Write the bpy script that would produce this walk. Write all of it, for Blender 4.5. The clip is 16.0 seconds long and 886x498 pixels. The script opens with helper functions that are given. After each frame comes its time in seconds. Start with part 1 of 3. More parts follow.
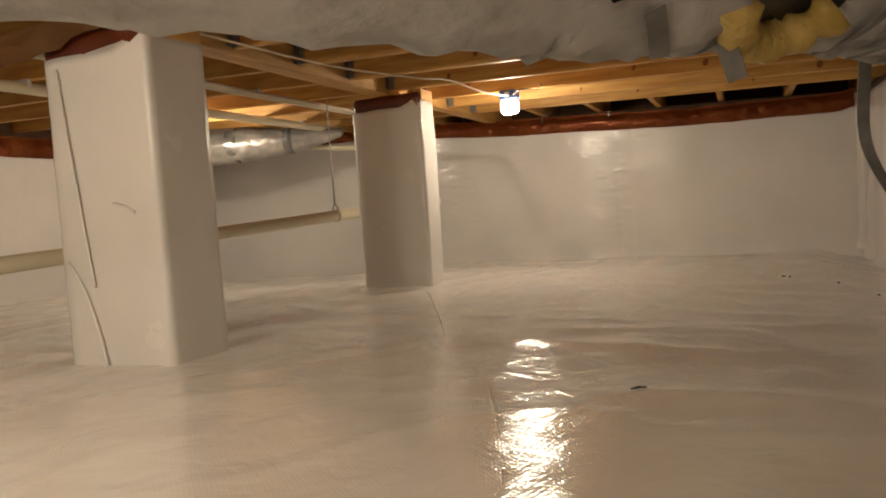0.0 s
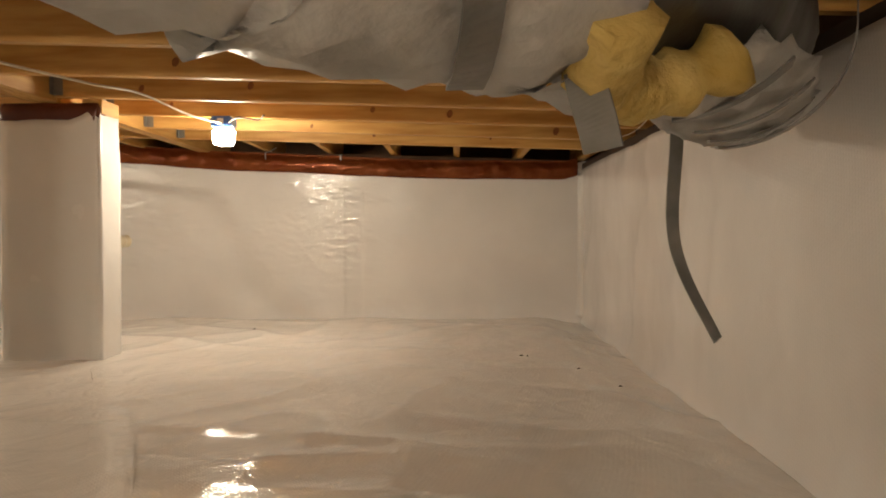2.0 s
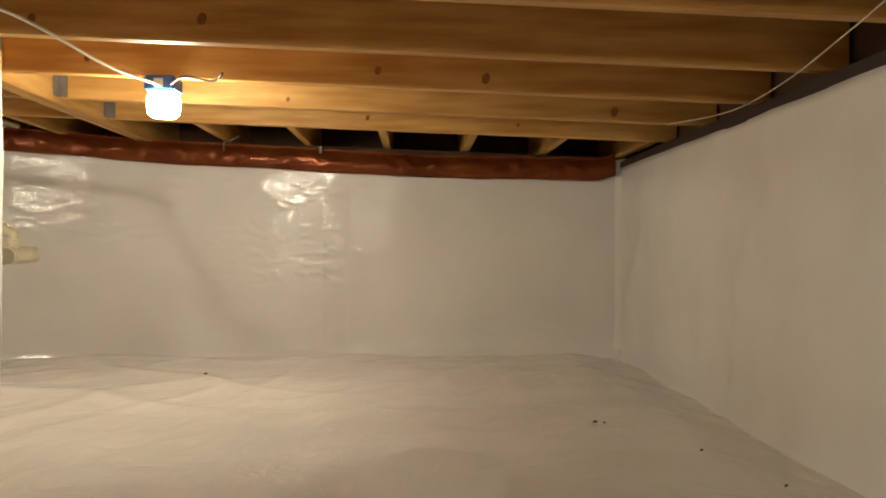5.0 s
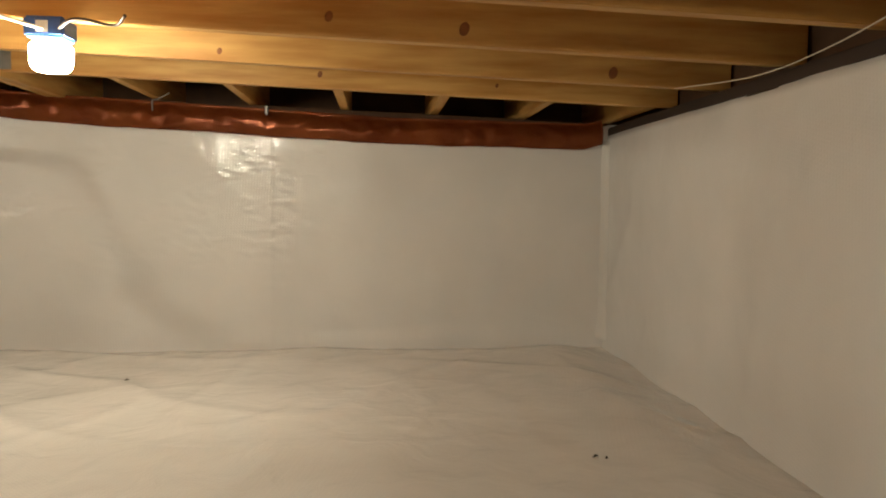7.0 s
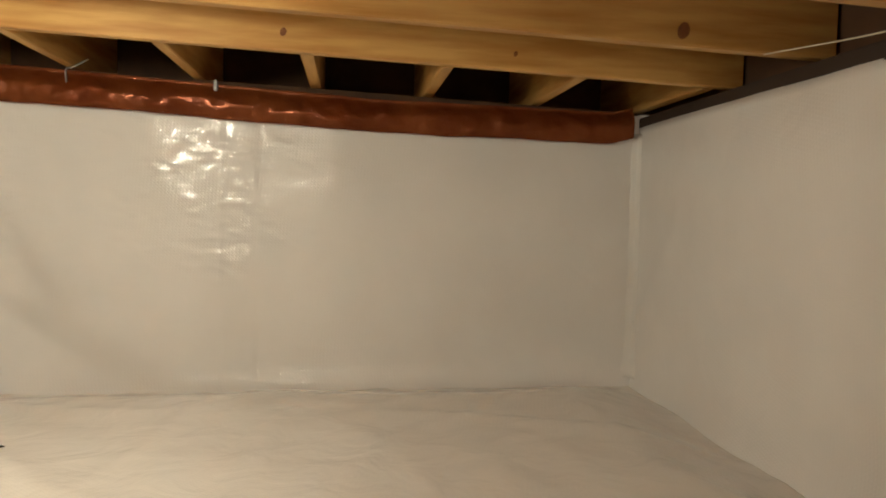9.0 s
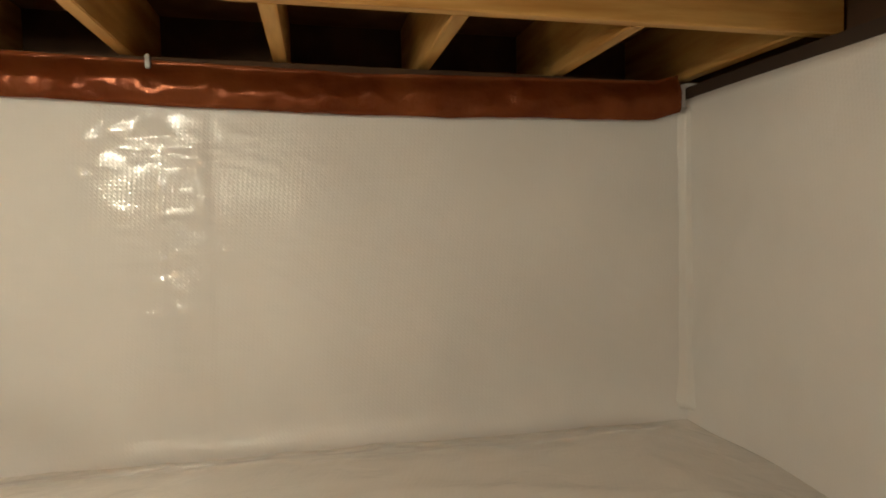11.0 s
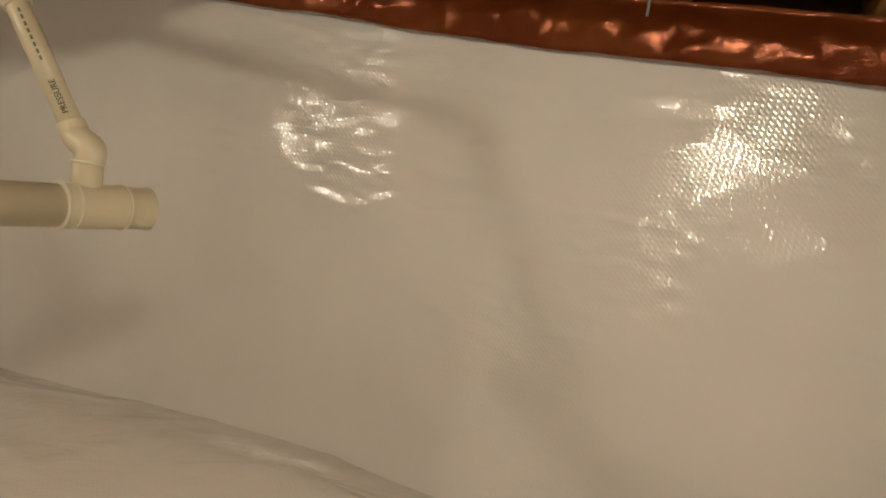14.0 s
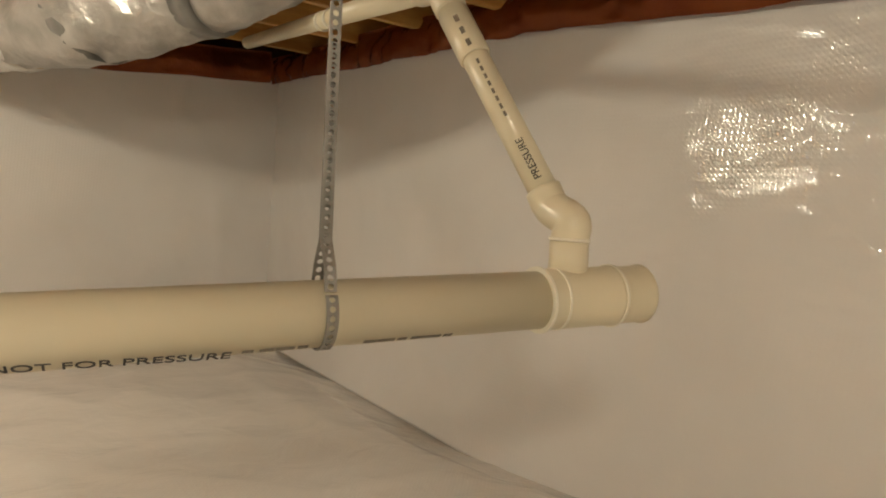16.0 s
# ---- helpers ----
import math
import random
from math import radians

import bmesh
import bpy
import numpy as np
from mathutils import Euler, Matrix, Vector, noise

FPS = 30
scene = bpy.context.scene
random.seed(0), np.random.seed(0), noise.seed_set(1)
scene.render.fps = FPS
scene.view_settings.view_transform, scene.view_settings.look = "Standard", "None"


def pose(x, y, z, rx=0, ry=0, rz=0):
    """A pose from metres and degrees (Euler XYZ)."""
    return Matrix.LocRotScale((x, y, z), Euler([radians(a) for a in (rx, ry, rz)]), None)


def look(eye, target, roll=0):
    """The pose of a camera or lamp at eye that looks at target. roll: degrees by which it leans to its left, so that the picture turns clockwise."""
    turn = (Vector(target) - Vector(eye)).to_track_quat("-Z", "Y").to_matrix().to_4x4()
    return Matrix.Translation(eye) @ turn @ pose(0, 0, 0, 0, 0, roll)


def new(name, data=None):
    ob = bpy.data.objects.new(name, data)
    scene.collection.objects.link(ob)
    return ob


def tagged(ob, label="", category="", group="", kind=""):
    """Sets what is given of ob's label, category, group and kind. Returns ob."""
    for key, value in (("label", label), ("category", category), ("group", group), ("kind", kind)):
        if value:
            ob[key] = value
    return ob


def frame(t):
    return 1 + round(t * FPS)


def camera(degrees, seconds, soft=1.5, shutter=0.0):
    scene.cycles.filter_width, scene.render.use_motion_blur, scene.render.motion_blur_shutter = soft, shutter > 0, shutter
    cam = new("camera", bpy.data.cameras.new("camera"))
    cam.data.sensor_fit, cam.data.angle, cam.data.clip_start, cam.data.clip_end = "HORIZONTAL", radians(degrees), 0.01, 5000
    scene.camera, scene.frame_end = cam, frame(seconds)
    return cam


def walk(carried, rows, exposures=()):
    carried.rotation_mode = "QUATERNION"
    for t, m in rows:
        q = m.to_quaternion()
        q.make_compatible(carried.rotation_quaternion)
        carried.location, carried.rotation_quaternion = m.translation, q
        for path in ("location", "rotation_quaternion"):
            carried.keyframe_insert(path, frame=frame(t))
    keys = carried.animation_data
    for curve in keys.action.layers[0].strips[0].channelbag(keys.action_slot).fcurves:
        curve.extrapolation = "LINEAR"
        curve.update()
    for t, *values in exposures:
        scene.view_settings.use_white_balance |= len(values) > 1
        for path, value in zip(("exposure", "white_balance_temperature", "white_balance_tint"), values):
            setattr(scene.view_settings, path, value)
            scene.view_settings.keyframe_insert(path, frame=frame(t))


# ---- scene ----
cam = camera(65.0, 16.0, soft=1.9)
K = 2.4           # metres in one unit of the floor plan
PATH = [
    (0, (-1.68, -12.231, 1.01), (-2.477, -10.401, 0.892), -3.9),
    (0.5, (-1.727, -11.846, 1.118), (-2.396, -9.961, 1.106), -3.1),
    (1, (-1.628, -11.469, 1.229), (-2.094, -9.524, 1.195), 0.0),
    (1.5, (-1.806, -11.148, 1.213), (-2.048, -9.162, 1.194), 0.6),
    (2, (-1.97, -10.787, 1.244), (-2.005, -8.788, 1.197), -0.1),
    (2.5, (-1.946, -10.518, 1.187), (-2.03, -8.522, 1.107), -0.3),
    (3, (-1.984, -10.153, 1.045), (-2.208, -8.17, 0.922), -0.3),
    (3.5, (-2.233, -9.677, 0.831), (-2.481, -7.696, 0.709), -2.6),
    (4, (-2.329, -9.369, 0.968), (-2.554, -7.383, 0.88), 0.5),
    (4.5, (-2.47, -9.012, 1.044), (-2.563, -7.014, 1.025), 2.1),
    (4.7, (-2.56, -8.839, 1.124), (-2.541, -6.839, 1.127), 0.3),
    (6.8, (-2.546, -7.74, 1.393), (-2.363, -5.752, 1.272), 0.5),
    (7, (-2.548, -7.617, 1.439), (-2.364, -5.63, 1.311), 0.6),
    (7.5, (-2.489, -7.187, 1.425), (-2.25, -5.205, 1.3), 3.1),
    (8, (-2.711, -6.736, 1.482), (-2.343, -4.773, 1.386), -0.0),
    (8.5, (-2.7, -6.37, 1.444), (-2.347, -4.402, 1.374), 0.2),
    (9, (-2.611, -6.099, 1.389), (-2.344, -4.119, 1.29), 1.4),
    (9.2, (-2.679, -5.966, 1.39), (-2.419, -3.986, 1.287), 3.4),
    (11.3, (-2.729, -4.516, 1.378), (-2.368, -2.551, 1.295), -1.5),
    (11.5, (-2.811, -4.34, 1.433), (-2.471, -2.371, 1.355), -0.7),
    (12, (-2.666, -3.967, 1.549), (-2.556, -1.972, 1.473), 1.3),
    (12.5, (-2.829, -3.598, 1.467), (-3.089, -1.617, 1.38), 4.4),
    (13, (-3.018, -3.406, 1.496), (-3.663, -1.516, 1.392), 7.4),
    (13.5, (-3.434, -3.43, 1.55), (-4.246, -1.609, 1.398), 7.3),
    (14, (-4.282, -3.428, 1.356), (-5.063, -1.591, 1.231), 9.9),
    (14.5, (-4.901, -3.278, 1.301), (-5.746, -1.469, 1.174), 8.3),
    (15, (-5.237, -3.179, 1.354), (-6.166, -1.408, 1.375), 9.1),
    (15.5, (-5.217, -3.088, 1.339), (-6.539, -1.587, 1.295), 6.0),
    (16, (-5.171, -3.004, 1.369), (-6.786, -1.833, 1.229), 4.1),
]
walk(cam, [(t, look(eye, target, roll)) for t, eye, target, roll in PATH],
     exposures=[(0, -0.2, 6500, 10), (1, 0.0, 6500, 10), (2.5, 0.2, 6500, 10), (4.5, 0.0, 6400, 6), (7, 0.02, 6150, 3), (9, 0.2, 6100, 3), (11.5, 0.1, 6150, 2), (13, -0.15, 6300, 5), (14.5, -0.22, 6400, 7), (15.5, 0.05, 6350, 6), (16, 0.05, 6350, 6)])

# ---- world and lights ----
world = bpy.data.worlds.new("world")
world.use_nodes = True
world.node_tree.nodes["Background"].inputs[0].default_value = (0.9, 0.75, 0.6, 1)
world.node_tree.nodes["Background"].inputs[1].default_value = 0.02
scene.world = world

BULBS = [(-1.87, -1.345), (-3.84, -1.755), (-2.10, -5.035), (-1.20, -6.265)]
LAMP_COLOUR = (1.0, 0.85, 0.64)
BULB_WATTS = (108.0, 125.0, 190.0, 165.0)


def ceiling_z(x):
    """Height of the underside of the joists, which falls towards the east wall."""
    return 0.985 - 0.03 * x


# ---- materials ----
def material(name, colour, rough=0.6, metal=0.0, colour2=None, scale=4.0, bump=0.0, bump_scale=30.0, stretch=(1, 1, 1), detail=6.0,
             per_piece=0.0, coat=0.0, low=0.35, high=0.65):
    m = bpy.data.materials.new(name)
    m.use_nodes = True
    nt = m.node_tree
    b = nt.nodes["Principled BSDF"]
    b.inputs["Roughness"].default_value = rough
    b.inputs["Metallic"].default_value = metal
    b.inputs["Coat Weight"].default_value = coat
    b.inputs["Coat Roughness"].default_value = 0.15
    co = nt.nodes.new("ShaderNodeTexCoord")
    mp = nt.nodes.new("ShaderNodeMapping")
    mp.inputs["Scale"].default_value = [v / K for v in stretch]
    nt.links.new(co.outputs["Object"], mp.inputs["Vector"])
    n = nt.nodes.new("ShaderNodeTexNoise")
    n.inputs["Scale"].default_value = scale
    n.inputs["Detail"].default_value = detail
    nt.links.new(mp.outputs["Vector"], n.inputs["Vector"])
    ramp = nt.nodes.new("ShaderNodeValToRGB")
    ramp.color_ramp.elements[0].position, ramp.color_ramp.elements[1].position = low, high
    ramp.color_ramp.elements[0].color = (*colour, 1)
    ramp.color_ramp.elements[1].color = (*(colour2 or [min(1, c * 1.15) for c in colour]), 1)
    nt.links.new(n.outputs["Fac"], ramp.inputs["Fac"])
    out = ramp.outputs["Color"]
    if per_piece:
        info = nt.nodes.new("ShaderNodeObjectInfo")
        mr = nt.nodes.new("ShaderNodeMapRange")
        mr.inputs["To Min"].default_value, mr.inputs["To Max"].default_value = 1 - per_piece, 1 + per_piece
        nt.links.new(info.outputs["Random"], mr.inputs["Value"])
        hsv = nt.nodes.new("ShaderNodeHueSaturation")
        nt.links.new(mr.outputs["Result"], hsv.inputs["Value"])
        nt.links.new(out, hsv.inputs["Color"])
        out = hsv.outputs["Color"]
    nt.links.new(out, b.inputs["Base Color"])
    if bump:
        n2 = nt.nodes.new("ShaderNodeTexNoise")
        n2.inputs["Scale"].default_value = bump_scale
        n2.inputs["Detail"].default_value = 5
        nt.links.new(mp.outputs["Vector"], n2.inputs["Vector"])
        bp = nt.nodes.new("ShaderNodeBump")
        bp.inputs["Strength"].default_value = bump
        bp.inputs["Distance"].default_value = 0.01 * K
        nt.links.new(n2.outputs["Fac"], bp.inputs["Height"])
        nt.links.new(bp.outputs["Normal"], b.inputs["Normal"])
    return m


def liner_material(name, colour, rough, crumple, weave):
    """Reinforced white polythene: soft crumples, and a fine diagonal scrim pressed through the film."""
    m = bpy.data.materials.new(name)
    m.use_nodes = True
    nt = m.node_tree
    b = nt.nodes["Principled BSDF"]
    co = nt.nodes.new("ShaderNodeTexCoord")
    mp = nt.nodes.new("ShaderNodeMapping")
    mp.inputs["Scale"].default_value = (1 / K, 1 / K, 1 / K)
    nt.links.new(co.outputs["Object"], mp.inputs["Vector"])

    def noise_node(scale, detail, rough_=0.5, warp=0.0):
        n = nt.nodes.new("ShaderNodeTexNoise")
        n.inputs["Scale"].default_value, n.inputs["Detail"].default_value = scale, detail
        n.inputs["Roughness"].default_value, n.inputs["Distortion"].default_value = rough_, warp
        nt.links.new(mp.outputs["Vector"], n.inputs["Vector"])
        return n.outputs["Fac"]

    ramp = nt.nodes.new("ShaderNodeValToRGB")
    ramp.color_ramp.elements[0].position, ramp.color_ramp.elements[1].position = 0.3, 0.7
    ramp.color_ramp.elements[0].color = (*[c * 0.9 for c in colour], 1)
    ramp.color_ramp.elements[1].color = (*colour, 1)
    nt.links.new(noise_node(2.2, 5), ramp.inputs["Fac"])
    nt.links.new(ramp.outputs["Color"], b.inputs["Base Color"])
    rr = nt.nodes.new("ShaderNodeMapRange")
    rr.inputs["To Min"].default_value, rr.inputs["To Max"].default_value = rough * 0.75, rough * 1.3
    nt.links.new(noise_node(5, 4), rr.inputs["Value"])
    nt.links.new(rr.outputs["Result"], b.inputs["Roughness"])
    bump1 = nt.nodes.new("ShaderNodeBump")
    bump1.inputs["Strength"].default_value, bump1.inputs["Distance"].default_value = crumple, 0.02 * K
    nt.links.new(noise_node(9, 4, 0.5, 0.6), bump1.inputs["Height"])
    waves = []
    for turn in (35, -35):
        mw = nt.nodes.new("ShaderNodeMapping")
        mw.inputs["Rotation"].default_value = (radians(turn), radians(turn), radians(turn))
        nt.links.new(mp.outputs["Vector"], mw.inputs["Vector"])
        w = nt.nodes.new("ShaderNodeTexWave")
        w.inputs["Scale"].default_value, w.inputs["Distortion"].default_value = 38, 1.5
        nt.links.new(mw.outputs["Vector"], w.inputs["Vector"])
        waves.append(w.outputs["Fac"])
    mx = nt.nodes.new("ShaderNodeMath")
    mx.operation = "MAXIMUM"
    nt.links.new(waves[0], mx.inputs[0])
    nt.links.new(waves[1], mx.inputs[1])
    bump2 = nt.nodes.new("ShaderNodeBump")
    bump2.inputs["Strength"].default_value, bump2.inputs["Distance"].default_value = weave, 0.0015 * K
    nt.links.new(mx.outputs[0], bump2.inputs["Height"])
    nt.links.new(bump1.outputs["Normal"], bump2.inputs["Normal"])
    nt.links.new(bump2.outputs["Normal"], b.inputs["Normal"])
    return m


def glow(name, colour, strength):
    m = bpy.data.materials.new(name)
    m.use_nodes = True
    b = m.node_tree.nodes["Principled BSDF"]
    b.inputs["Base Color"].default_value = (0.9, 0.9, 0.88, 1)
    b.inputs["Emission Color"].default_value = (*colour, 1)
    b.inputs["Emission Strength"].default_value = strength
    return m


BULB_AREA = 0.0275 * K * K


LINER_FLOOR = liner_material("floor liner", (0.84, 0.81, 0.76), 0.13, 0.24, 0.12)
LINER_WALL = liner_material("wall liner", (0.84, 0.82, 0.80), 0.10, 0.085, 0.16)
LINER_PIER = liner_material("pier liner", (0.83, 0.81, 0.78), 0.24, 0.10, 0.08)
SEAM_TAPE = liner_material("white seam tape", (0.84, 0.82, 0.79), 0.22, 0.12, 0.05)
JOIST = material("pine joist", (0.44, 0.215, 0.05), 0.55, colour2=(0.62, 0.37, 0.115), scale=3.0, stretch=(1, 9, 9), bump=0.15, bump_scale=20, per_piece=0.15)
JOIST_Y = material("pine board", (0.44, 0.215, 0.05), 0.55, colour2=(0.62, 0.37, 0.115), scale=3.0, stretch=(9, 1, 9), bump=0.15, bump_scale=20, per_piece=0.15)
KNOT = material("pine knot", (0.17, 0.055, 0.018), 0.6, colour2=(0.28, 0.11, 0.035), scale=30)
SUBFLOOR = material("subfloor board", (0.20, 0.085, 0.03), 0.75, colour2=(0.30, 0.14, 0.05), scale=8, bump=0.2)
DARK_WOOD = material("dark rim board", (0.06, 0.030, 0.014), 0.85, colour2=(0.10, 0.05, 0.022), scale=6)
RED_FOIL = material("red brown membrane", (0.26, 0.055, 0.014), 0.24, metal=0.45, colour2=(0.42, 0.125, 0.035), scale=5, bump=0.6, bump_scale=16, low=0.3, high=0.7)
CAP_FOIL = material("dark red membrane", (0.075, 0.017, 0.007), 0.3, colour2=(0.13, 0.03, 0.012), scale=8, bump=0.5, bump_scale=12)
SILL_BLACK = material("black sill seal", (0.030, 0.017, 0.010), 0.7)
BLOCK = material("concrete block", (0.30, 0.29, 0.27), 0.9, scale=12, bump=0.3)
FOIL = material("grey foil jacket", (0.34, 0.33, 0.31), 0.30, metal=0.5, colour2=(0.58, 0.56, 0.53), scale=9, bump=1.0, bump_scale=16)
DUCT_WHITE = material("white duct jacket", (0.80, 0.78, 0.75), 0.30, colour2=(0.34, 0.31, 0.26), scale=7, bump=1.0, bump_scale=17, low=0.50, high=0.82)
DUCT_TAPE = material("grey duct tape", (0.15, 0.145, 0.135), 0.42, metal=0.2, colour2=(0.24, 0.235, 0.225), scale=15, bump=0.3, bump_scale=20)
BLACK_DUCT = material("black duct jacket", (0.022, 0.020, 0.018), 0.32, colour2=(0.04, 0.036, 0.03), scale=7, bump=0.7, bump_scale=7)
FIBREGLASS = material("yellow fibreglass", (0.42, 0.29, 0.07), 0.95, colour2=(0.60, 0.45, 0.16), scale=14, bump=1.0, bump_scale=30)
PVC = material("cream pvc", (0.66, 0.60, 0.44), 0.32, colour2=(0.72, 0.66, 0.50), scale=3, bump=0.03)
PVC_GLUE = material("pale pvc edge", (0.76, 0.73, 0.62), 0.3)
INK = material("black ink", (0.02, 0.02, 0.02), 0.6)
STEEL = material("galvanised strap", (0.22, 0.215, 0.20), 0.45, metal=0.6, colour2=(0.30, 0.29, 0.27), scale=20)
BLUE_BOX = material("blue plastic box", (0.03, 0.09, 0.30), 0.4)
WHITE_PLASTIC = material("white plastic", (0.7, 0.69, 0.66), 0.4)
CABLE = material("pale cable", (0.62, 0.55, 0.42), 0.5)
DARK_CABLE = material("dark cable", (0.06, 0.04, 0.03), 0.5)
PEX = material("cream tube", (0.60, 0.54, 0.42), 0.4)
PAPER = material("brown paper facing", (0.22, 0.10, 0.035), 0.7, colour2=(0.30, 0.15, 0.06), scale=6, bump=0.3, bump_scale=10)
INK_FADED = material("faded ink", (0.16, 0.14, 0.11), 0.6)
SPECK = material("dark grit", (0.05, 0.04, 0.03), 0.9)


# ---- mesh helpers (in plan units) ----
def mesh_object(name, bm, mat, parent=None, label="", smooth=False):
    me = bpy.data.meshes.new(name)
    for v in bm.verts:
        v.co *= K
    bmesh.ops.recalc_face_normals(bm, faces=bm.faces)
    for f in bm.faces:
        f.smooth = smooth
    bm.to_mesh(me)
    bm.free()
    me.materials.append(mat)
    ob = new(name, me)
    if parent:
        ob.parent = parent
    return tagged(ob, label)


def part(name, bm, mat, parent, label="", smooth=False):
    return mesh_object(name, bm, mat, parent, label, smooth)


def thing(name, label, category, group="", kind=""):
    return tagged(new(name), label, category, group, kind)


def box(bm, x0, x1, y0, y1, z0, z1, bevel=0.0, move=None):
    r = bmesh.ops.create_cube(bm, size=1.0)
    for v in r["verts"]:
        v.co = Vector((x0 if v.co.x < 0 else x1, y0 if v.co.y < 0 else y1, z0 if v.co.z < 0 else z1))
    if bevel:
        edges = {e for v in r["verts"] for e in v.link_edges}
        bmesh.ops.bevel(bm, geom=list(edges), offset=bevel, segments=2, affect="EDGES")
    return bm


def boxed(*args, **kw):
    return box(bmesh.new(), *args, **kw)


def tube(path, radius, seg=20, cap=True, wobble=None, bm=None):
    """A pipe round a line of points; radius is a number or one for each point."""
    bm = bm or bmesh.new()
    pts = [Vector(p) for p in path]
    rings, up = [], None
    for i, p in enumerate(pts):
        d = (pts[min(i + 1, len(pts) - 1)] - pts[max(i - 1, 0)]).normalized()
        if up is None:
            up = d.orthogonal().normalized()
            if abs(d.z) < 0.9:
                up = (Vector((0, 0, 1)) - d * d.z).normalized()
        up = (up - d * up.dot(d)).normalized()
        side = d.cross(up)
        r = radius[i] if isinstance(radius, (list, tuple)) else radius
        ring = []
        for j in range(seg):
            a = 2 * math.pi * j / seg
            k = wobble(i, a) if wobble else 1.0
            ring.append(bm.verts.new(p + (up * math.cos(a) + side * math.sin(a)) * r * k))
        rings.append(ring)
    for a, b in zip(rings, rings[1:]):
        for j in range(seg):
            bm.faces.new((a[j], a[(j + 1) % seg], b[(j + 1) % seg], b[j]))
    if cap:
        bm.faces.new(rings[0])
        bm.faces.new(rings[-1])
    return bm


def spline(points, n=8):
    """A smooth line through a few points."""
    p = [Vector(q) for q in points]
    p = [2 * p[0] - p[1]] + p + [2 * p[-1] - p[-2]]
    out = []
    for i in range(1, len(p) - 2):
        for j in range(n):
            t = j / n
            a, b, c, d = p[i - 1:i + 3]
            out.append(0.5 * (2 * b + (c - a) * t + (2 * a - 5 * b + 4 * c - d) * t * t + (3 * b - a - 3 * c + d) * t ** 3))
    return out + [p[-2]]


def sheet(origin, along, across, nu, nv, lift, thick):
    """A film spread over a surface: a grid pushed out along its normal by lift(u, v), with a back face."""
    o, a, c = Vector(origin), Vector(along), Vector(across)
    n = a.cross(c).normalized()
    bm = bmesh.new()
    front = [[bm.verts.new(o + a * (i / nu) + c * (j / nv) + n * lift(i / nu, j / nv)) for j in range(nv + 1)] for i in range(nu + 1)]
    for i in range(nu):
        for j in range(nv):
            bm.faces.new((front[i][j], front[i + 1][j], front[i + 1][j + 1], front[i][j + 1]))
    rim = [front[i][0] for i in range(nu)] + [front[nu][j] for j in range(nv)] + [front[i][nv] for i in range(nu, 0, -1)] + [front[0][j] for j in range(nv, 0, -1)]
    back = [bm.verts.new(v.co - n * (thick + (v.co - o).dot(n))) for v in rim]
    for k in range(len(rim)):
        m = (k + 1) % len(rim)
        bm.faces.new((rim[k], back[k], back[m], rim[m]))
    bm.faces.new(back[::-1])
    return bm


def ribbon(points, width_dir, width, thick=0.0015):
    """A flat strap along a line of points."""
    bm = bmesh.new()
    pts = [Vector(p) for p in points]
    rows = []
    for i, p in enumerate(pts):
        d = (pts[min(i + 1, len(pts) - 1)] - pts[max(i - 1, 0)]).normalized()
        w = Vector(width_dir if not callable(width_dir) else width_dir(i)).normalized()
        w = (w - d * w.dot(d)).normalized() * (width / 2)
        n = d.cross(w).normalized() * (thick / 2)
        rows.append([bm.verts.new(q) for q in (p - w - n, p + w - n, p + w + n, p - w + n)])
    for a, b in zip(rows, rows[1:]):
        for j in range(4):
            bm.faces.new((a[j], a[(j + 1) % 4], b[(j + 1) % 4], b[j]))
    bm.faces.new(rows[0])
    bm.faces.new(rows[-1])
    return bm


def fbm(x, y, z=0.0, octaves=4):
    return noise.fractal(Vector((x, y, z)), 1.0, 2.0, octaves)


def ridge(x, y, z=0.0):
    """Sharp creases."""
    return 1 - abs(noise.noise(Vector((x, y, z))))


# ---- structure ----
X0, X1, Y0, Y1 = -5.27, 0.0, -7.0, 0.0
BACK = 0.25


def blend(x, table):
    """A height that runs from point to point along the wall."""
    for (xa, za), (xb, zb) in zip(table, table[1:]):
        if x <= xb:
            t = max(0.0, min(1.0, (x - xa) / (xb - xa)))
            return za + (zb - za) * t
    return table[-1][1]


# underside of the red-brown strip along the north wall: place, height
BAND = ((-5.27, 1.045), (-3.55, 1.018), (-3.0, 0.978), (-2.55, 0.942), (-1.8, 0.907), (-1.0, 0.868), (-0.12, 0.860), (0.0, 0.89))


def cove(v):
    """The film swings out where it meets the ground."""
    return 0.06 * max(0.0, 1 - v / 0.21) ** 3


def wall_lift(seed, fold, length):
    def lift(u, v):
        s = u * length
        drape = fold * ridge(s * 2.3 + seed + 0.4 * fbm(s, v * 2, seed), v * 0.9 + 3, seed) ** 5
        return 0.007 * fbm(s * 1.3 + seed, v * 2, seed) + drape + cove(v)
    return lift


def seam_lift(x, v):
    """The taped seam, with pressed marks that cannot be read."""
    across = max(0.0, 1 - ((x + 1.475) / 0.065) ** 6)
    z = v * 1.10 - 0.13
    marks = max(0.0, 1 - ((x + 1.475) / 0.045) ** 4) * max(0.0, math.sin(z * 118)) ** 0.5 * (1 if z > 0.36 else 0.2)
    return 0.0025 * across + 0.0012 * marks * (0.6 + 0.4 * math.sin(z * 31 + x * 60))


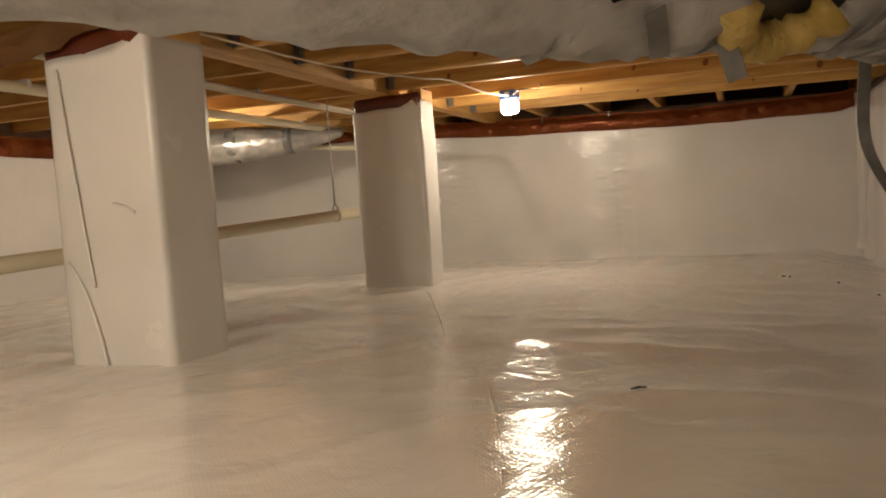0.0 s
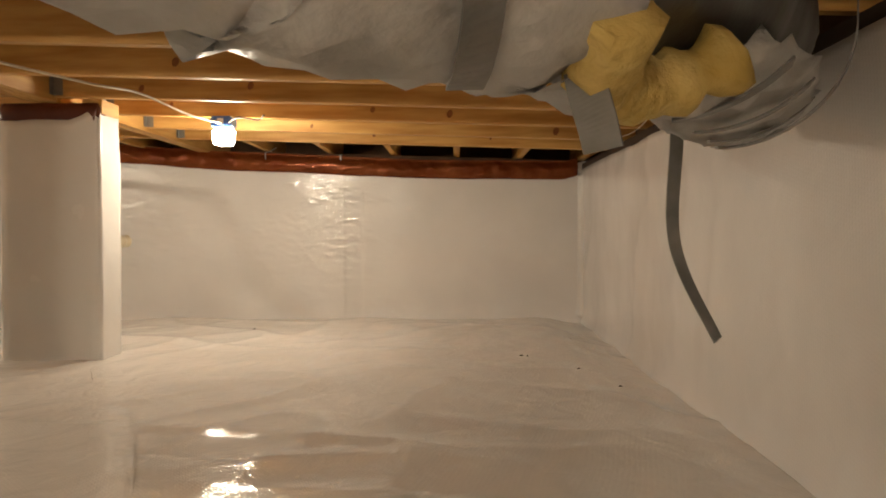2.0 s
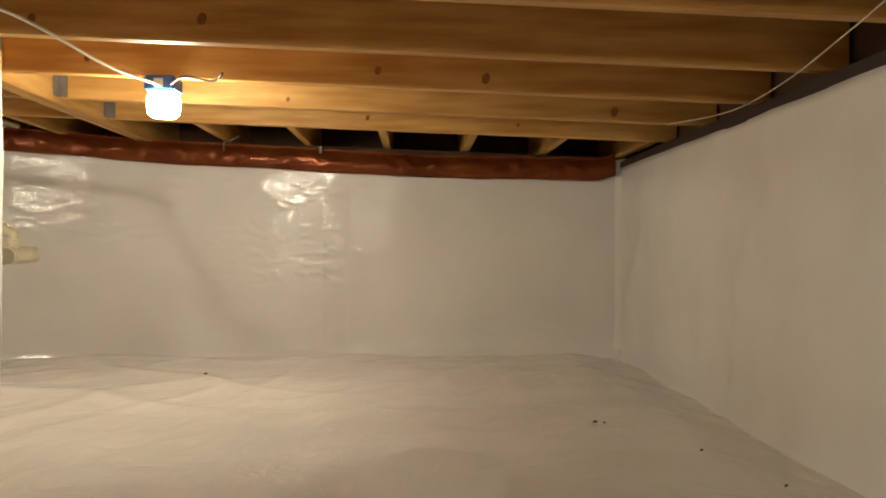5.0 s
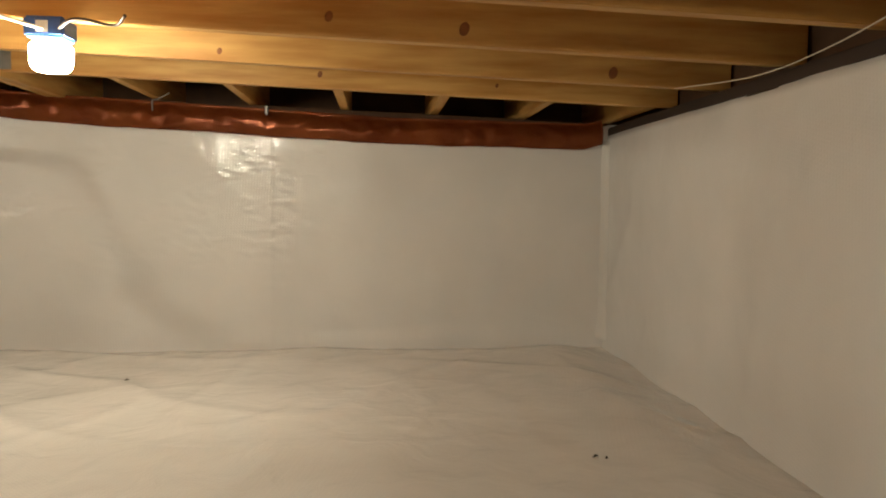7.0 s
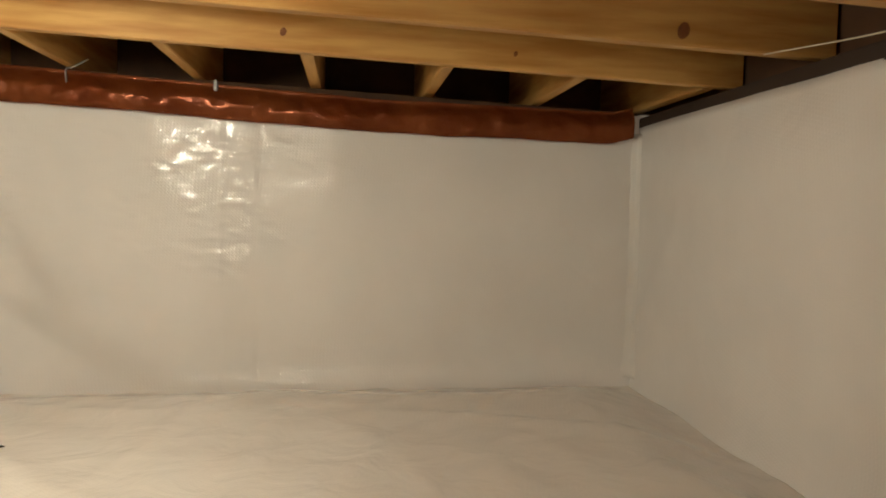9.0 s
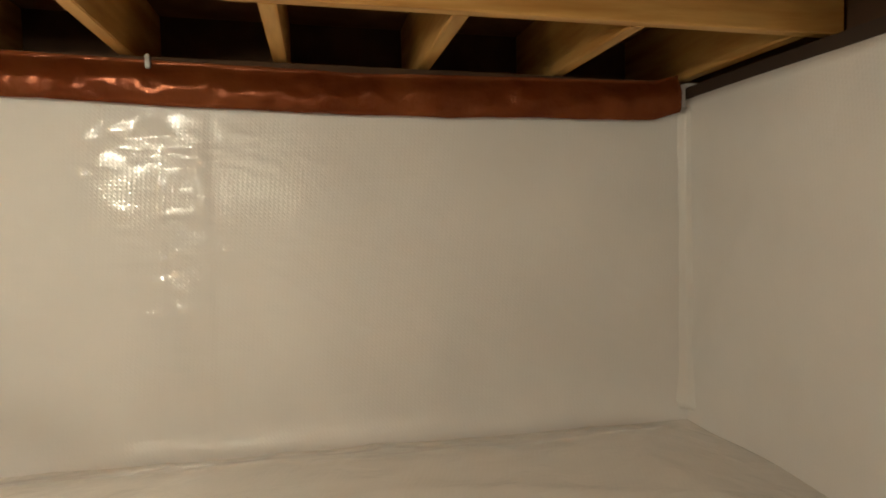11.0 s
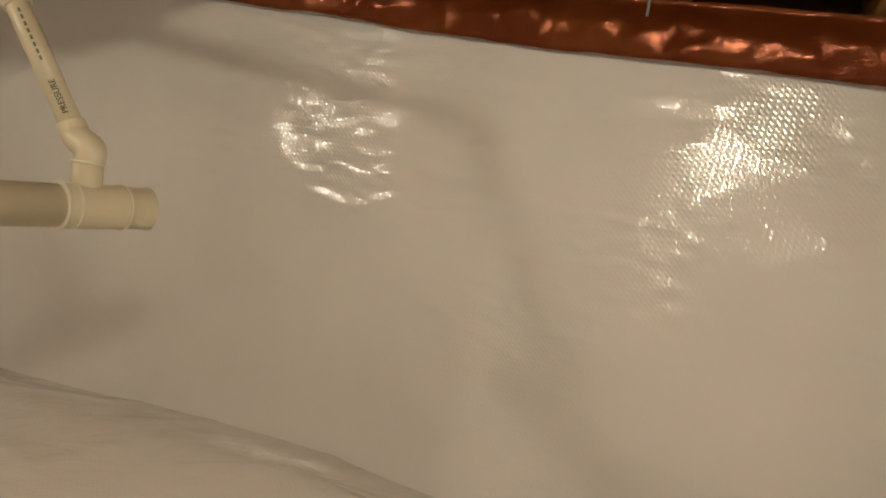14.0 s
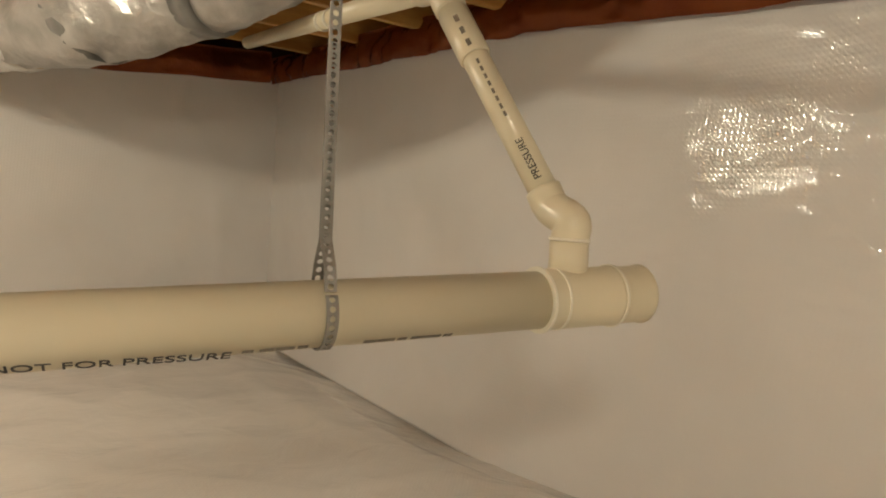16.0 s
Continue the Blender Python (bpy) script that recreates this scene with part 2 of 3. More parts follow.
def north_lift(u, v):
    x = X0 - 0.1 + (X1 - X0 + 0.2) * u
    near = max(0.0, 1 - ((x + 1.62) / 0.52) ** 2) * max(0.0, min(1.0, (v - 0.15) / 0.4))
    far = max(0.0, 1 - ((x + 2.6) / 0.75) ** 2) * max(0.0, min(1.0, (v - 0.3) / 0.2)) * 1.0
    patch = max(0.0, min(1.0, 2.2 * fbm(x * 5 + 2, v * 9, 6.0, 2) + 0.55))
    crush = (near * patch + far * (0.5 + patch)) * (0.0026 * fbm(x * 8, v * 26, 4.0, 2) + 0.0016 * ridge(x * 9, v * 22, 2.0) ** 4)
    return 0.005 * fbm(x * 1.2, v * 1.3, 1.0, 2) + 0.0012 * ridge(x * 3 + 0.5 * v, v * 5, 1.0) ** 6 + crush + cove(v) + seam_lift(x, v)


def floor_lift(u, v):
    x, y = X0 + (X1 - X0) * u, Y0 + (Y1 - Y0) * v
    sink = max(0.0, min(1.0, (-2.7 - x) / 1.2)) * max(0.0, min(1.0, (y + 2.2) / 1.2))
    dip = 0.011 * fbm(x * 1.1, y * 1.1, 2.0, 3) - 0.07 * sink * sink * (3 - 2 * sink)
    edge = max(0.0, 1 - min(-x, -y, x - X0) / 0.38)
    dip -= 0.075 * edge * edge * (3 - 2 * edge)
    bend = 0.35 * fbm(x * 0.8, y * 0.8, 9.0, 2)
    crease = 0.010 * ridge(x * 0.9 + 4 + bend, y * 2.3 + 0.5 * x + bend, 5.0) ** 6 + 0.005 * ridge(x * 3.1 + bend, y * 2.1 - x, 8.0) ** 7
    return dip + crease


floor = mesh_object("floor", sheet((X0, Y0, 0), (X1 - X0, 0, 0), (0, Y1 - Y0, 0), 230, 320, floor_lift, 0.25), LINER_FLOOR, smooth=True)
tagged(floor, "uneven ground covered in glossy white plastic liner", "floor", kind="structure")

north_bm = sheet((X0 - 0.1, 0, -0.13), (X1 - X0 + 0.2, 0, 0), (0, 0, 1.10), 640, 190, north_lift, BACK)
for v in north_bm.verts:
    v.co.z = -0.13 + (v.co.z + 0.13) * (blend(v.co.x, BAND) + 0.215) / 1.10
tagged(mesh_object("wall_north", north_bm, LINER_WALL, smooth=True),
       "foundation wall covered in glossy white reinforced liner", "wall", kind="structure")
tagged(mesh_object("wall_east", sheet((0, Y1 + 0.1, -0.14), (0, Y0 - Y1 - 0.2, 0), (0, 0, 1.065), 300, 40, wall_lift(7.0, 0.006, 7.0), BACK), LINER_WALL, smooth=True),
       "foundation wall covered in wrinkled white liner", "wall", kind="structure")
tagged(mesh_object("wall_west", sheet((X0, Y0 - 0.1, -0.13), (0, Y1 - Y0 + 0.2, 0), (0, 0, 1.20), 320, 50, wall_lift(13.0, 0.014, 7.0), BACK), LINER_WALL, smooth=True),
       "foundation wall covered in softly folded white liner", "wall", kind="structure")
tagged(mesh_object("wall_south", sheet((X1 + 0.1, Y0, -0.14), (X0 - X1 - 0.2, 0, 0), (0, 0, 1.23), 160, 30, wall_lift(19.0, 0.006, 5.0), BACK), LINER_WALL, smooth=True),
       "foundation wall covered in white liner", "wall", kind="structure")

DEPTH = 0.21
ceiling_bm = boxed(X0 - BACK, X1 + BACK, Y0 - BACK, Y1 + 0.5, 0, 0.03)
for v in ceiling_bm.verts:
    v.co.z += ceiling_z(v.co.x) + DEPTH
tagged(mesh_object("ceiling", ceiling_bm, SUBFLOOR), "brown subfloor boards above the joists", "ceiling", kind="structure")


def sloped(bm):
    for v in bm.verts:
        v.co.z += ceiling_z(v.co.x)
    return bm


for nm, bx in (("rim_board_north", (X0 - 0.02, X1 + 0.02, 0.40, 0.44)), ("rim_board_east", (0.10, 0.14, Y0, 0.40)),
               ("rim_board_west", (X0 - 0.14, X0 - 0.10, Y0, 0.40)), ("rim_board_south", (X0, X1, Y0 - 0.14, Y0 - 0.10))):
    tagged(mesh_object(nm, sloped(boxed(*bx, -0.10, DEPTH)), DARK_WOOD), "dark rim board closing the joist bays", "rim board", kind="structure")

# joists along x, with short lookouts at the north end
SPACING = 0.41
JOIST_Y0 = -0.525
T = 0.038
joist_count = 16
joists = []
for i in range(joist_count):
    y = JOIST_Y0 - SPACING * i
    j = thing("floor_joist", "pine floor joist with visible knots and grain", "joist", "floor joists")
    joists.append(j)
    part("board", sloped(boxed(X0 - 0.1, X1 + 0.09, y - T / 2, y + T / 2, 0, DEPTH, bevel=0.003)), JOIST, j)
for i in range(13):
    x = 0.0 - 0.406 * i
    lk = thing("joist_lookout", "short pine joist resting on the sill", "joist", "short joists")
    bm = boxed(x - T / 2, x + T / 2, JOIST_Y0 + T / 2 + 0.001, 0.395, 0, DEPTH - 0.002, bevel=0.003)
    part("board", sloped(bm), JOIST_Y, lk)

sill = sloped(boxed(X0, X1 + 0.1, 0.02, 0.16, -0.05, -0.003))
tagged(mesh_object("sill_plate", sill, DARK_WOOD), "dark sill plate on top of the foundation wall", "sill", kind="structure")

# knots on the nearest joist faces: joist number, place along it, height above its underside, size
for number, kx, kz, kr in ((1, -0.31, 0.035, 0.020), (2, -0.845, 0.04, 0.018), (2, -1.19, 0.05, 0.014), (1, -1.55, 0.03, 0.010), (0, -1.28, 0.05, 0.012),
                           (0, -0.62, 0.045, 0.008), (3, -1.62, 0.06, 0.016), (3, -2.05, 0.04, 0.014), (4, -1.75, 0.05, 0.016), (2, -2.1, 0.05, 0.012), (5, -1.3, 0.06, 0.015)):
    owner = joists[number]
    y = JOIST_Y0 - SPACING * number - T / 2
    z = ceiling_z(kx) + kz
    bm = tube([(kx, y + 0.002, z), (kx, y - 0.0012, z)], kr, 16)
    for v in bm.verts:
        v.co.x = kx + (v.co.x - kx) * 0.75 + 0.15 * (v.co.z - z)
    part("knot", bm, KNOT, owner, "dark round knot")


# red-brown membrane strip along the top of the walls
def membrane(name, p0, p1, inward, z0, height, seed):
    """A crumpled strip lapped over the top of a wall."""
    a, b, n = Vector(p0), Vector(p1), Vector(inward)
    bm = bmesh.new()
    count = int((b - a).length / 0.012)
    rows = []
    for i in range(count + 1):
        u = i / count
        p = a.lerp(b, u)
        s = u * (b - a).length
        row = []
        for k in range(11):
            t = k / 10
            zz = z0(p) + height * t
            sag = 0.010 * fbm(s * 1.8, seed, 0) * (1 - t) - 0.003
            crush = 0.010 * fbm(s * 5, t * 1.2, seed) + 0.008 * ridge(s * 7, t * 1.5, seed) ** 5 + 0.004 * fbm(s * 22, t * 3, seed, 2)
            out = 0.022 + 0.016 * math.sin(math.pi * min(1, t * 1.1)) + crush
            row.append(bm.verts.new((p.x + n.x * out, p.y + n.y * out, zz + sag)))
        rows.append(row)
    for r, q in zip(rows, rows[1:]):
        for k in range(10):
            bm.faces.new((r[k], q[k], q[k + 1], r[k + 1]))
    bmesh.ops.solidify(bm, geom=bm.faces[:], thickness=0.004)
    return tagged(mesh_object(name, bm, RED_FOIL, smooth=True), "crumpled red-brown membrane strip along the wall top", "membrane", kind="structure")


membrane("trim_north", (X0 + 0.01, -0.004, 0), (-0.04, -0.004, 0), (0, -1, 0), lambda p: blend(p.x, BAND), 0.118, 3.0)
membrane("trim_west", (X0 + 0.004, -6.9, 0), (X0 + 0.004, -0.05, 0), (1, 0, 0), lambda p: 0.965 + 0.085 * max(0.0, (p.y + 1.1) / 1.1), 0.14, 8.0)
tagged(mesh_object("trim_east", boxed(-0.004, 0.09, Y0, 0.02, 0.920, 0.962, bevel=0.004), SILL_BLACK), "black sill seal along the wall top", "sill seal", kind="structure")


# ---- piers and girder ----
def pier(x0, x1, y0, y1, h, seed, label):
    """A block pier in liner; the film rises to a point at the east corner, where it was trimmed."""
    p = thing("pier", label, "pier", "piers")
    bm = bmesh.new()
    per, n = [], 12
    corners = [(x0, y0), (x1, y0), (x1, y1), (x0, y1)]
    for c in range(4):
        a, b = corners[c], corners[(c + 1) % 4]
        for i in range(n):
            t = 0.035 + 0.93 * i / (n - 1)
            per.append((a[0] + (b[0] - a[0]) * t, a[1] + (b[1] - a[1]) * t))
    cx, cy = (x0 + x1) / 2, (y0 + y1) / 2
    rows, nz = [], 40
    for k in range(nz + 1):
        t = k / nz
        row = []
        for x, y in per:
            d = Vector((x - cx, y - cy, 0)).normalized()
            o = 0.005 * fbm(x * 4 + seed, y * 4, t * 2) + 0.003 * ridge(x * 5 + t * 3, y * 5 + t * 2, seed) ** 6 + 0.03 * max(0, 1 - t / 0.04) ** 2
            top = h + 0.035 * max(0.0, min(1.0, ((x - x0) / (x1 - x0) - 0.72) / 0.2)) + 0.006 * fbm(x * 9, y * 9, seed)
            row.append(bm.verts.new((x + d.x * o, y + d.y * o, -0.04 + (top + 0.04) * t)))
        rows.append(row)
    m = len(per)
    for r, q in zip(rows, rows[1:]):
        for i in range(m):
            bm.faces.new((r[i], r[(i + 1) % m], q[(i + 1) % m], q[i]))
    bm.faces.new(rows[-1])
    part("liner_wrap", bm, LINER_PIER, p, smooth=True)
    top = ceiling_z(cx) - 0.022
    bm = bmesh.new()
    ring = []
    for k in range(5):
        t = k / 4
        row = []
        for x, y in per:
            d = Vector((x - cx, y - cy, 0)).normalized()
            o = -0.004 + 0.008 * math.sin(t * 3.1) + 0.010 * fbm(x * 9 + seed, y * 9, t * 2)
            row.append(bm.verts.new((x * 0.97 + cx * 0.03 + d.x * o, y + d.y * o, h - 0.012 + 0.012 * fbm(x * 6, y * 6, seed) * (1 - t) + (top - h + 0.012) * t)))
        ring.append(row)
    for r, q in zip(ring, ring[1:]):
        for i in range(m):
            bm.faces.new((r[i], r[(i + 1) % m], q[(i + 1) % m], q[i]))
    bm.faces.new(ring[-1])
    bm.faces.new(ring[0][::-1])
    part("cap_membrane", bm, CAP_FOIL, p, "dark red-brown membrane cap", smooth=True)
    part("shim", boxed(x1 - 0.075, x1 + 0.004, y0 + 0.012, y1 - 0.012, h + 0.028, top + 0.018, bevel=0.003), JOIST_Y, p, "pale pine shim")
    return p


north_pier = pier(-2.645, -2.235, -1.745, -1.575, 0.968, 2.0, "block pier wrapped in smooth glossy white liner")
south_pier = pier(-2.68, -2.255, -3.565, -3.322, 0.955, 5.0, "block pier wrapped in white liner with a raised seam")
seam = spline([(-2.61, -3.575, 0.92), (-2.585, -3.578, 0.7), (-2.555, -3.578, 0.45), (-2.53, -3.577, 0.25)], 8)
part("seam", tube(seam, 0.004, 8), LINER_PIER, south_pier, "raised white seam", smooth=True)
fold = spline([(-2.64, -3.574, 0.33), (-2.58, -3.578, 0.25), (-2.53, -3.58, 0.12), (-2.50, -3.585, 0.01)], 8)
part("fold", tube(fold, 0.005, 8), LINER_PIER, south_pier, "creased fold of liner", smooth=True)
part("fold", tube(spline([(-2.42, -3.576, 0.50), (-2.37, -3.578, 0.488), (-2.34, -3.576, 0.47)], 6), 0.004, 8), LINER_PIER, south_pier, smooth=True)
paper = thing("paper_flap", "torn brown paper facing drooping over a pier top", "paper flap")
bm = bmesh.new()
grid = [[bm.verts.new((-2.95 + 0.68 * i / 16, -3.60 - 0.03 * fbm(i * 0.5, k * 0.6, 1), 1.055 - (0.10 - 0.075 * max(0, (i - 6) / 10)) * k / 5 + 0.008 * fbm(i * 0.7, k, 2)))
         for k in range(6)] for i in range(17)]
for i in range(16):
    for k in range(5):
        bm.faces.new((grid[i][k], grid[i + 1][k], grid[i + 1][k + 1], grid[i][k + 1]))
bmesh.ops.solidify(bm, geom=bm.faces[:], thickness=0.003)
part("flap", bm, PAPER, paper, smooth=True)

girder = thing("girder", "built-up pine girder on top of the piers", "girder")
for gx in (-2.50, -2.46, -2.42):
    bm = boxed(gx - 0.019, gx + 0.019, Y0 + 0.02, -1.74, 0, DEPTH - 0.003, bevel=0.003)
    part("ply", bm, JOIST_Y, girder).location.z = (ceiling_z(gx) - 0.018) * K
for gx in (-2.46, -2.42):
    bm = boxed(gx - 0.019, gx + 0.019, -1.73, 0.39, 0, DEPTH - 0.003, bevel=0.003)
    part("ply", bm, JOIST_Y, girder).location.z = (ceiling_z(gx) - 0.018) * K
for i in range(12):
    y = JOIST_Y0 - SPACING * i
    bm = boxed(-2.397, -2.394, y - 0.05, y - 0.02, 0, 0.10)
    box(bm, -2.397, -2.36, y - 0.024, y - 0.0215, 0.0, 0.10)
    hanger = tagged(mesh_object("joist_hanger", bm, STEEL), "grey steel joist hanger nailed to the girder", "joist hanger", "joist hangers")
    hanger.location.z = (ceiling_z(-2.38) + 0.004) * K

# pipes slung under the joists
for nm, px, r, y0, y1, mat, lab in (("water_pipe", -2.99, 0.011, -6.5, -0.3, PEX, "thin cream water pipe under the joists"),
                                    ("water_pipe", -2.93, 0.011, -6.5, -0.3, PEX, "thin cream water pipe under the joists"),
                                    ("white_pipe", -3.54, 0.026, -6.5, -0.42, PVC, "white plastic pipe clipped under the joists")):
    pipe = thing(nm, lab, "pipe", "pipes under joists")
    part("run", tube(spline([(px, y0, ceiling_z(px) - r), (px + 0.01, (y0 + y1) / 2, ceiling_z(px) - r - 0.008), (px + 0.02, y1, ceiling_z(px) - r)], 12), r, 14), mat, pipe, smooth=True)
    for cy in (-5.5, -4.7, -3.85, -3.0, -2.2, -0.95):
        part("clip", boxed(px - r - 0.012, px + r + 0.016, cy - 0.01, cy + 0.01, ceiling_z(px) - r - 0.004, ceiling_z(px) + 0.004, bevel=0.002), WHITE_PLASTIC, pipe)


# ---- lamps ----
def lamp(x, y, watts):
    z = ceiling_z(x) + 0.003
    p = thing("ceiling_lamp", "lit bare bulb under a blue box on a joist", "lamp", "bare bulbs")
    part("box", boxed(x - 0.047, x + 0.047, y - 0.042, y + 0.042, z - 0.050, z, bevel=0.006), BLUE_BOX, p, "blue plastic box")
    part("sticker", boxed(x - 0.016, x + 0.012, y - 0.0435, y - 0.0415, z - 0.040, z - 0.012), WHITE_PLASTIC, p, "small white sticker")
    part("socket", tube([(x, y, z - 0.050), (x, y, z - 0.060)], 0.040, 24), WHITE_PLASTIC, p)
    prof = [(0.0, 0.042), (0.006, 0.049), (0.040, 0.049), (0.056, 0.046), (0.066, 0.036), (0.070, 0.012)]
    lit = glow("lit bulb", LAMP_COLOUR, watts / (math.pi * BULB_AREA))
    part("bulb", tube([(x, y, z - 0.060 - a) for a, r in prof], [r for a, r in prof], 28), lit, p, "glowing white bulb", smooth=True)
    return p


for (bx, by), w in zip(BULBS, BULB_WATTS):
    lamp(bx, by, w)

cable = thing("cable", "pale electric cable looping under the joists to a lamp", "cable")
zc = ceiling_z(-1.9)
part("run", tube(spline([(-2.30, -3.4, zc - 0.005), (-2.18, -2.7, zc - 0.03), (-2.02, -2.25, zc - 0.035), (-1.98, -1.95, zc - 0.01), (-1.93, -1.6, zc - 0.03), (-1.87, -1.38, zc - 0.03)], 10), 0.0045, 8), CABLE, cable, smooth=True)
part("tail", tube(spline([(-1.84, -1.38, zc - 0.03), (-1.78, -1.42, zc - 0.012), (-1.70, -1.40, zc - 0.02), (-1.66, -1.44, zc - 0.006)], 8), 0.004, 8), DARK_CABLE, cable, "dark cable tail", smooth=True)
wire = thing("cable", "thin pale wire strung along the wall top", "cable")
part("run", tube(spline([(-0.10, -0.95, 0.985), (-0.05, -1.35, 0.955), (-0.06, -1.7, 0.962), (-0.12, -2.1, 0.985), (-0.22, -2.5, 0.99)], 10), 0.0018, 8), CABLE, wire, smooth=True)
tie = thing("wire_tie", "bent wire end sticking up from the membrane", "wire")
part("wire", tube(spline([(-2.035, -0.045, 0.99), (-2.03, -0.06, 1.03), (-2.0, -0.08, 1.035), (-1.95, -0.09, 1.06)], 8), 0.003, 8), STEEL, tie, smooth=True)
clip = thing("spring_clip", "small metal clip on the membrane edge", "clip")
part("plate", boxed(-1.560, -1.548, -0.044, -0.020, 0.985, 1.022, bevel=0.002), STEEL, clip)

# ---- overhead duct ----
DUCT_LINE = spline([(-2.6, -6.4, 0.84), (-1.95, -5.4, 0.83), (-1.44, -4.62, 0.81), (-1.12, -4.25, 0.80), (-0.93, -4.04, 0.795), (-0.70, -3.83, 0.80), (-0.50, -3.58, 0.81),
                    (-0.35, -3.27, 0.83), (-0.24, -2.95, 0.87), (-0.19, -2.68, 0.93)], 12)
duct = thing("insulated_duct", "black flexible duct in torn white insulation jacket", "duct")
part("inner_duct", tube(DUCT_LINE, 0.128, 28, wobble=lambda i, a: 1 + 0.05 * fbm(i * 0.3, math.cos(a) * 2, math.sin(a) * 2) + 0.015 * math.sin(i * 1.6)), BLACK_DUCT, duct, "dark glossy inner duct", smooth=True)


def jacket(first, last, low, high, radius, seed, ragged=0.0):
    """A shell round part of the duct; angles are measured from straight down, positive to the east side."""
    bm = bmesh.new()
    rows = []
    for i in range(first, last + 1):
        p = DUCT_LINE[i]
        d = (DUCT_LINE[min(i + 1, len(DUCT_LINE) - 1)] - DUCT_LINE[max(i - 1, 0)]).normalized()
        side = d.cross(Vector((0, 0, 1))).normalized()
        up = side.cross(d)
        row = []
        for k in range(25):
            lo_, hi_ = low + ragged * fbm(i * 0.25, 3, seed), high + ragged * fbm(i * 0.3, 7, seed)
            a = radians(lo_ + (hi_ - lo_) * k / 24)
            r = radius * (1 + 0.08 * fbm(i * 0.3, a * 1.6, seed) + 0.11 * ridge(i * 0.33 + a * 0.7, a * 2.2, seed) ** 5)
            row.append(bm.verts.new(p + (side * math.sin(a) - up * math.cos(a)) * r))
        rows.append(row)
    for r, q in zip(rows, rows[1:]):
        for k in range(24):
            bm.faces.new((r[k], q[k], q[k + 1], r[k + 1]))
    bmesh.ops.solidify(bm, geom=bm.faces[:], thickness=0.006)
    return bm


part("jacket", jacket(0, 47, -179, 179, 0.148, 2.0, 0), DUCT_WHITE, duct, "crinkled white jacket", smooth=True)
part("jacket", jacket(46, 57, -150, 50, 0.150, 5.0, 10), DUCT_WHITE, duct, "torn white jacket", smooth=True)
part("jacket", jacket(64, 106, -130, 56, 0.148, 9.0, 6), DUCT_WHITE, duct, "white jacket end with taped straps", smooth=True)
part("jacket", jacket(57, 64, -150, 14, 0.149, 7.0, 3), DUCT_WHITE, duct, "white jacket under the torn collar", smooth=True)
part("batt", jacket(42, 55, 50, 120, 0.140, 12.0, 14), FIBREGLASS, duct, "exposed yellow fibreglass", smooth=True)


def collar(index, spread, thick):
    """Fibreglass that bulges in a U round the open side of the duct."""
    p = DUCT_LINE[index]
    d = (DUCT_LINE[index + 1] - DUCT_LINE[index - 1]).normalized()
    side = d.cross(Vector((0, 0, 1))).normalized()
    up = side.cross(d)
    pts = []
    for k in range(29):
        s = -1 + 2 * k / 28
        a = radians(42 - 30 * (1 - abs(s) ** 2.2))
        pts.append(p + d * (spread * s) + (side * math.sin(a) - up * math.cos(a)) * 0.152)
    return tube(pts, [thick * (0.75 + 0.35 * fbm(k * 0.5, 2, 1)) for k in range(29)], 14, wobble=lambda i, a: 1 + 0.28 * fbm(i * 0.7, math.cos(a) * 2, math.sin(a) * 2))


part("collar", collar(60, 0.100, 0.040), FIBREGLASS, duct, "torn yellow fibreglass collar", smooth=True)


def duct_tape(index, low, high, width, mat, skew=0.0, parent=duct):
    pts, wd = [], []
    for k in range(13):
        a = radians(low + (high - low) * k / 12)
        i = index + skew * k / 12
        p = DUCT_LINE[int(i)].lerp(DUCT_LINE[int(i) + 1], i - int(i))
        d = (DUCT_LINE[int(i) + 1] - DUCT_LINE[int(i)]).normalized()
        side = d.cross(Vector((0, 0, 1))).normalized()
        up = side.cross(d)
        pts.append(p + (side * math.sin(a) - up * math.cos(a)) * 0.163)
        wd.append(d)
    return part("tape", ribbon(pts, lambda i: wd[i], width, 0.003), mat, parent, "grey duct tape")


for idx, lo_, hi_, w, sk in ((24, 20, 100, 0.070, 0), (54, 0, 42, 0.030, -3), (66, 5, 50, 0.018, 2), (71, -2, 50, 0.018, 2), (77, -5, 50, 0.018, 2), (83, -5, 48, 0.018, 2), (89, -5, 46, 0.018, 2), (95, -5, 44, 0.018, 2)):
    duct_tape(idx, lo_, hi_, w, DUCT_TAPE, sk)
flag = spline([(-0.715, -3.915, 0.655), (-0.712, -3.922, 0.632), (-0.706, -3.926, 0.608), (-0.700, -3.924, 0.585)], 6)
part("tape_end", ribbon(flag, (0.75, -0.6, 0), 0.036, 0.002), DUCT_TAPE, duct, "grey tape end hanging down")
strap = thing("hanging_strap", "grey woven duct strap dangling from the joists", "strap")
part("band", ribbon(spline([(-0.47, -3.30, 1.03), (-0.455, -3.30, 0.86), (-0.443, -3.30, 0.705), (-0.450, -3.30, 0.54), (-0.43, -3.30, 0.45), (-0.375, -3.31, 0.335)], 10), lambda i: (1, 0.25 + 0.012 * i, 0), 0.030, 0.002), DUCT_TAPE, strap)
hs = thing("duct_hanger", "grey strap holding the duct up to a joist", "strap")
i0 = 80
pts = [DUCT_LINE[i0] + Vector((0.16 * math.cos(radians(a)), -0.09 * math.cos(radians(a)), -0.17 * math.sin(radians(a)))) for a in range(0, 91, 10)]
part("band", ribbon([pts[0] + Vector((-0.02, 0.01, 0.20)), pts[0] + Vector((0, 0, 0.08))] + pts, (0.5, 0.85, 0), 0.024, 0.002), DUCT_TAPE, hs)

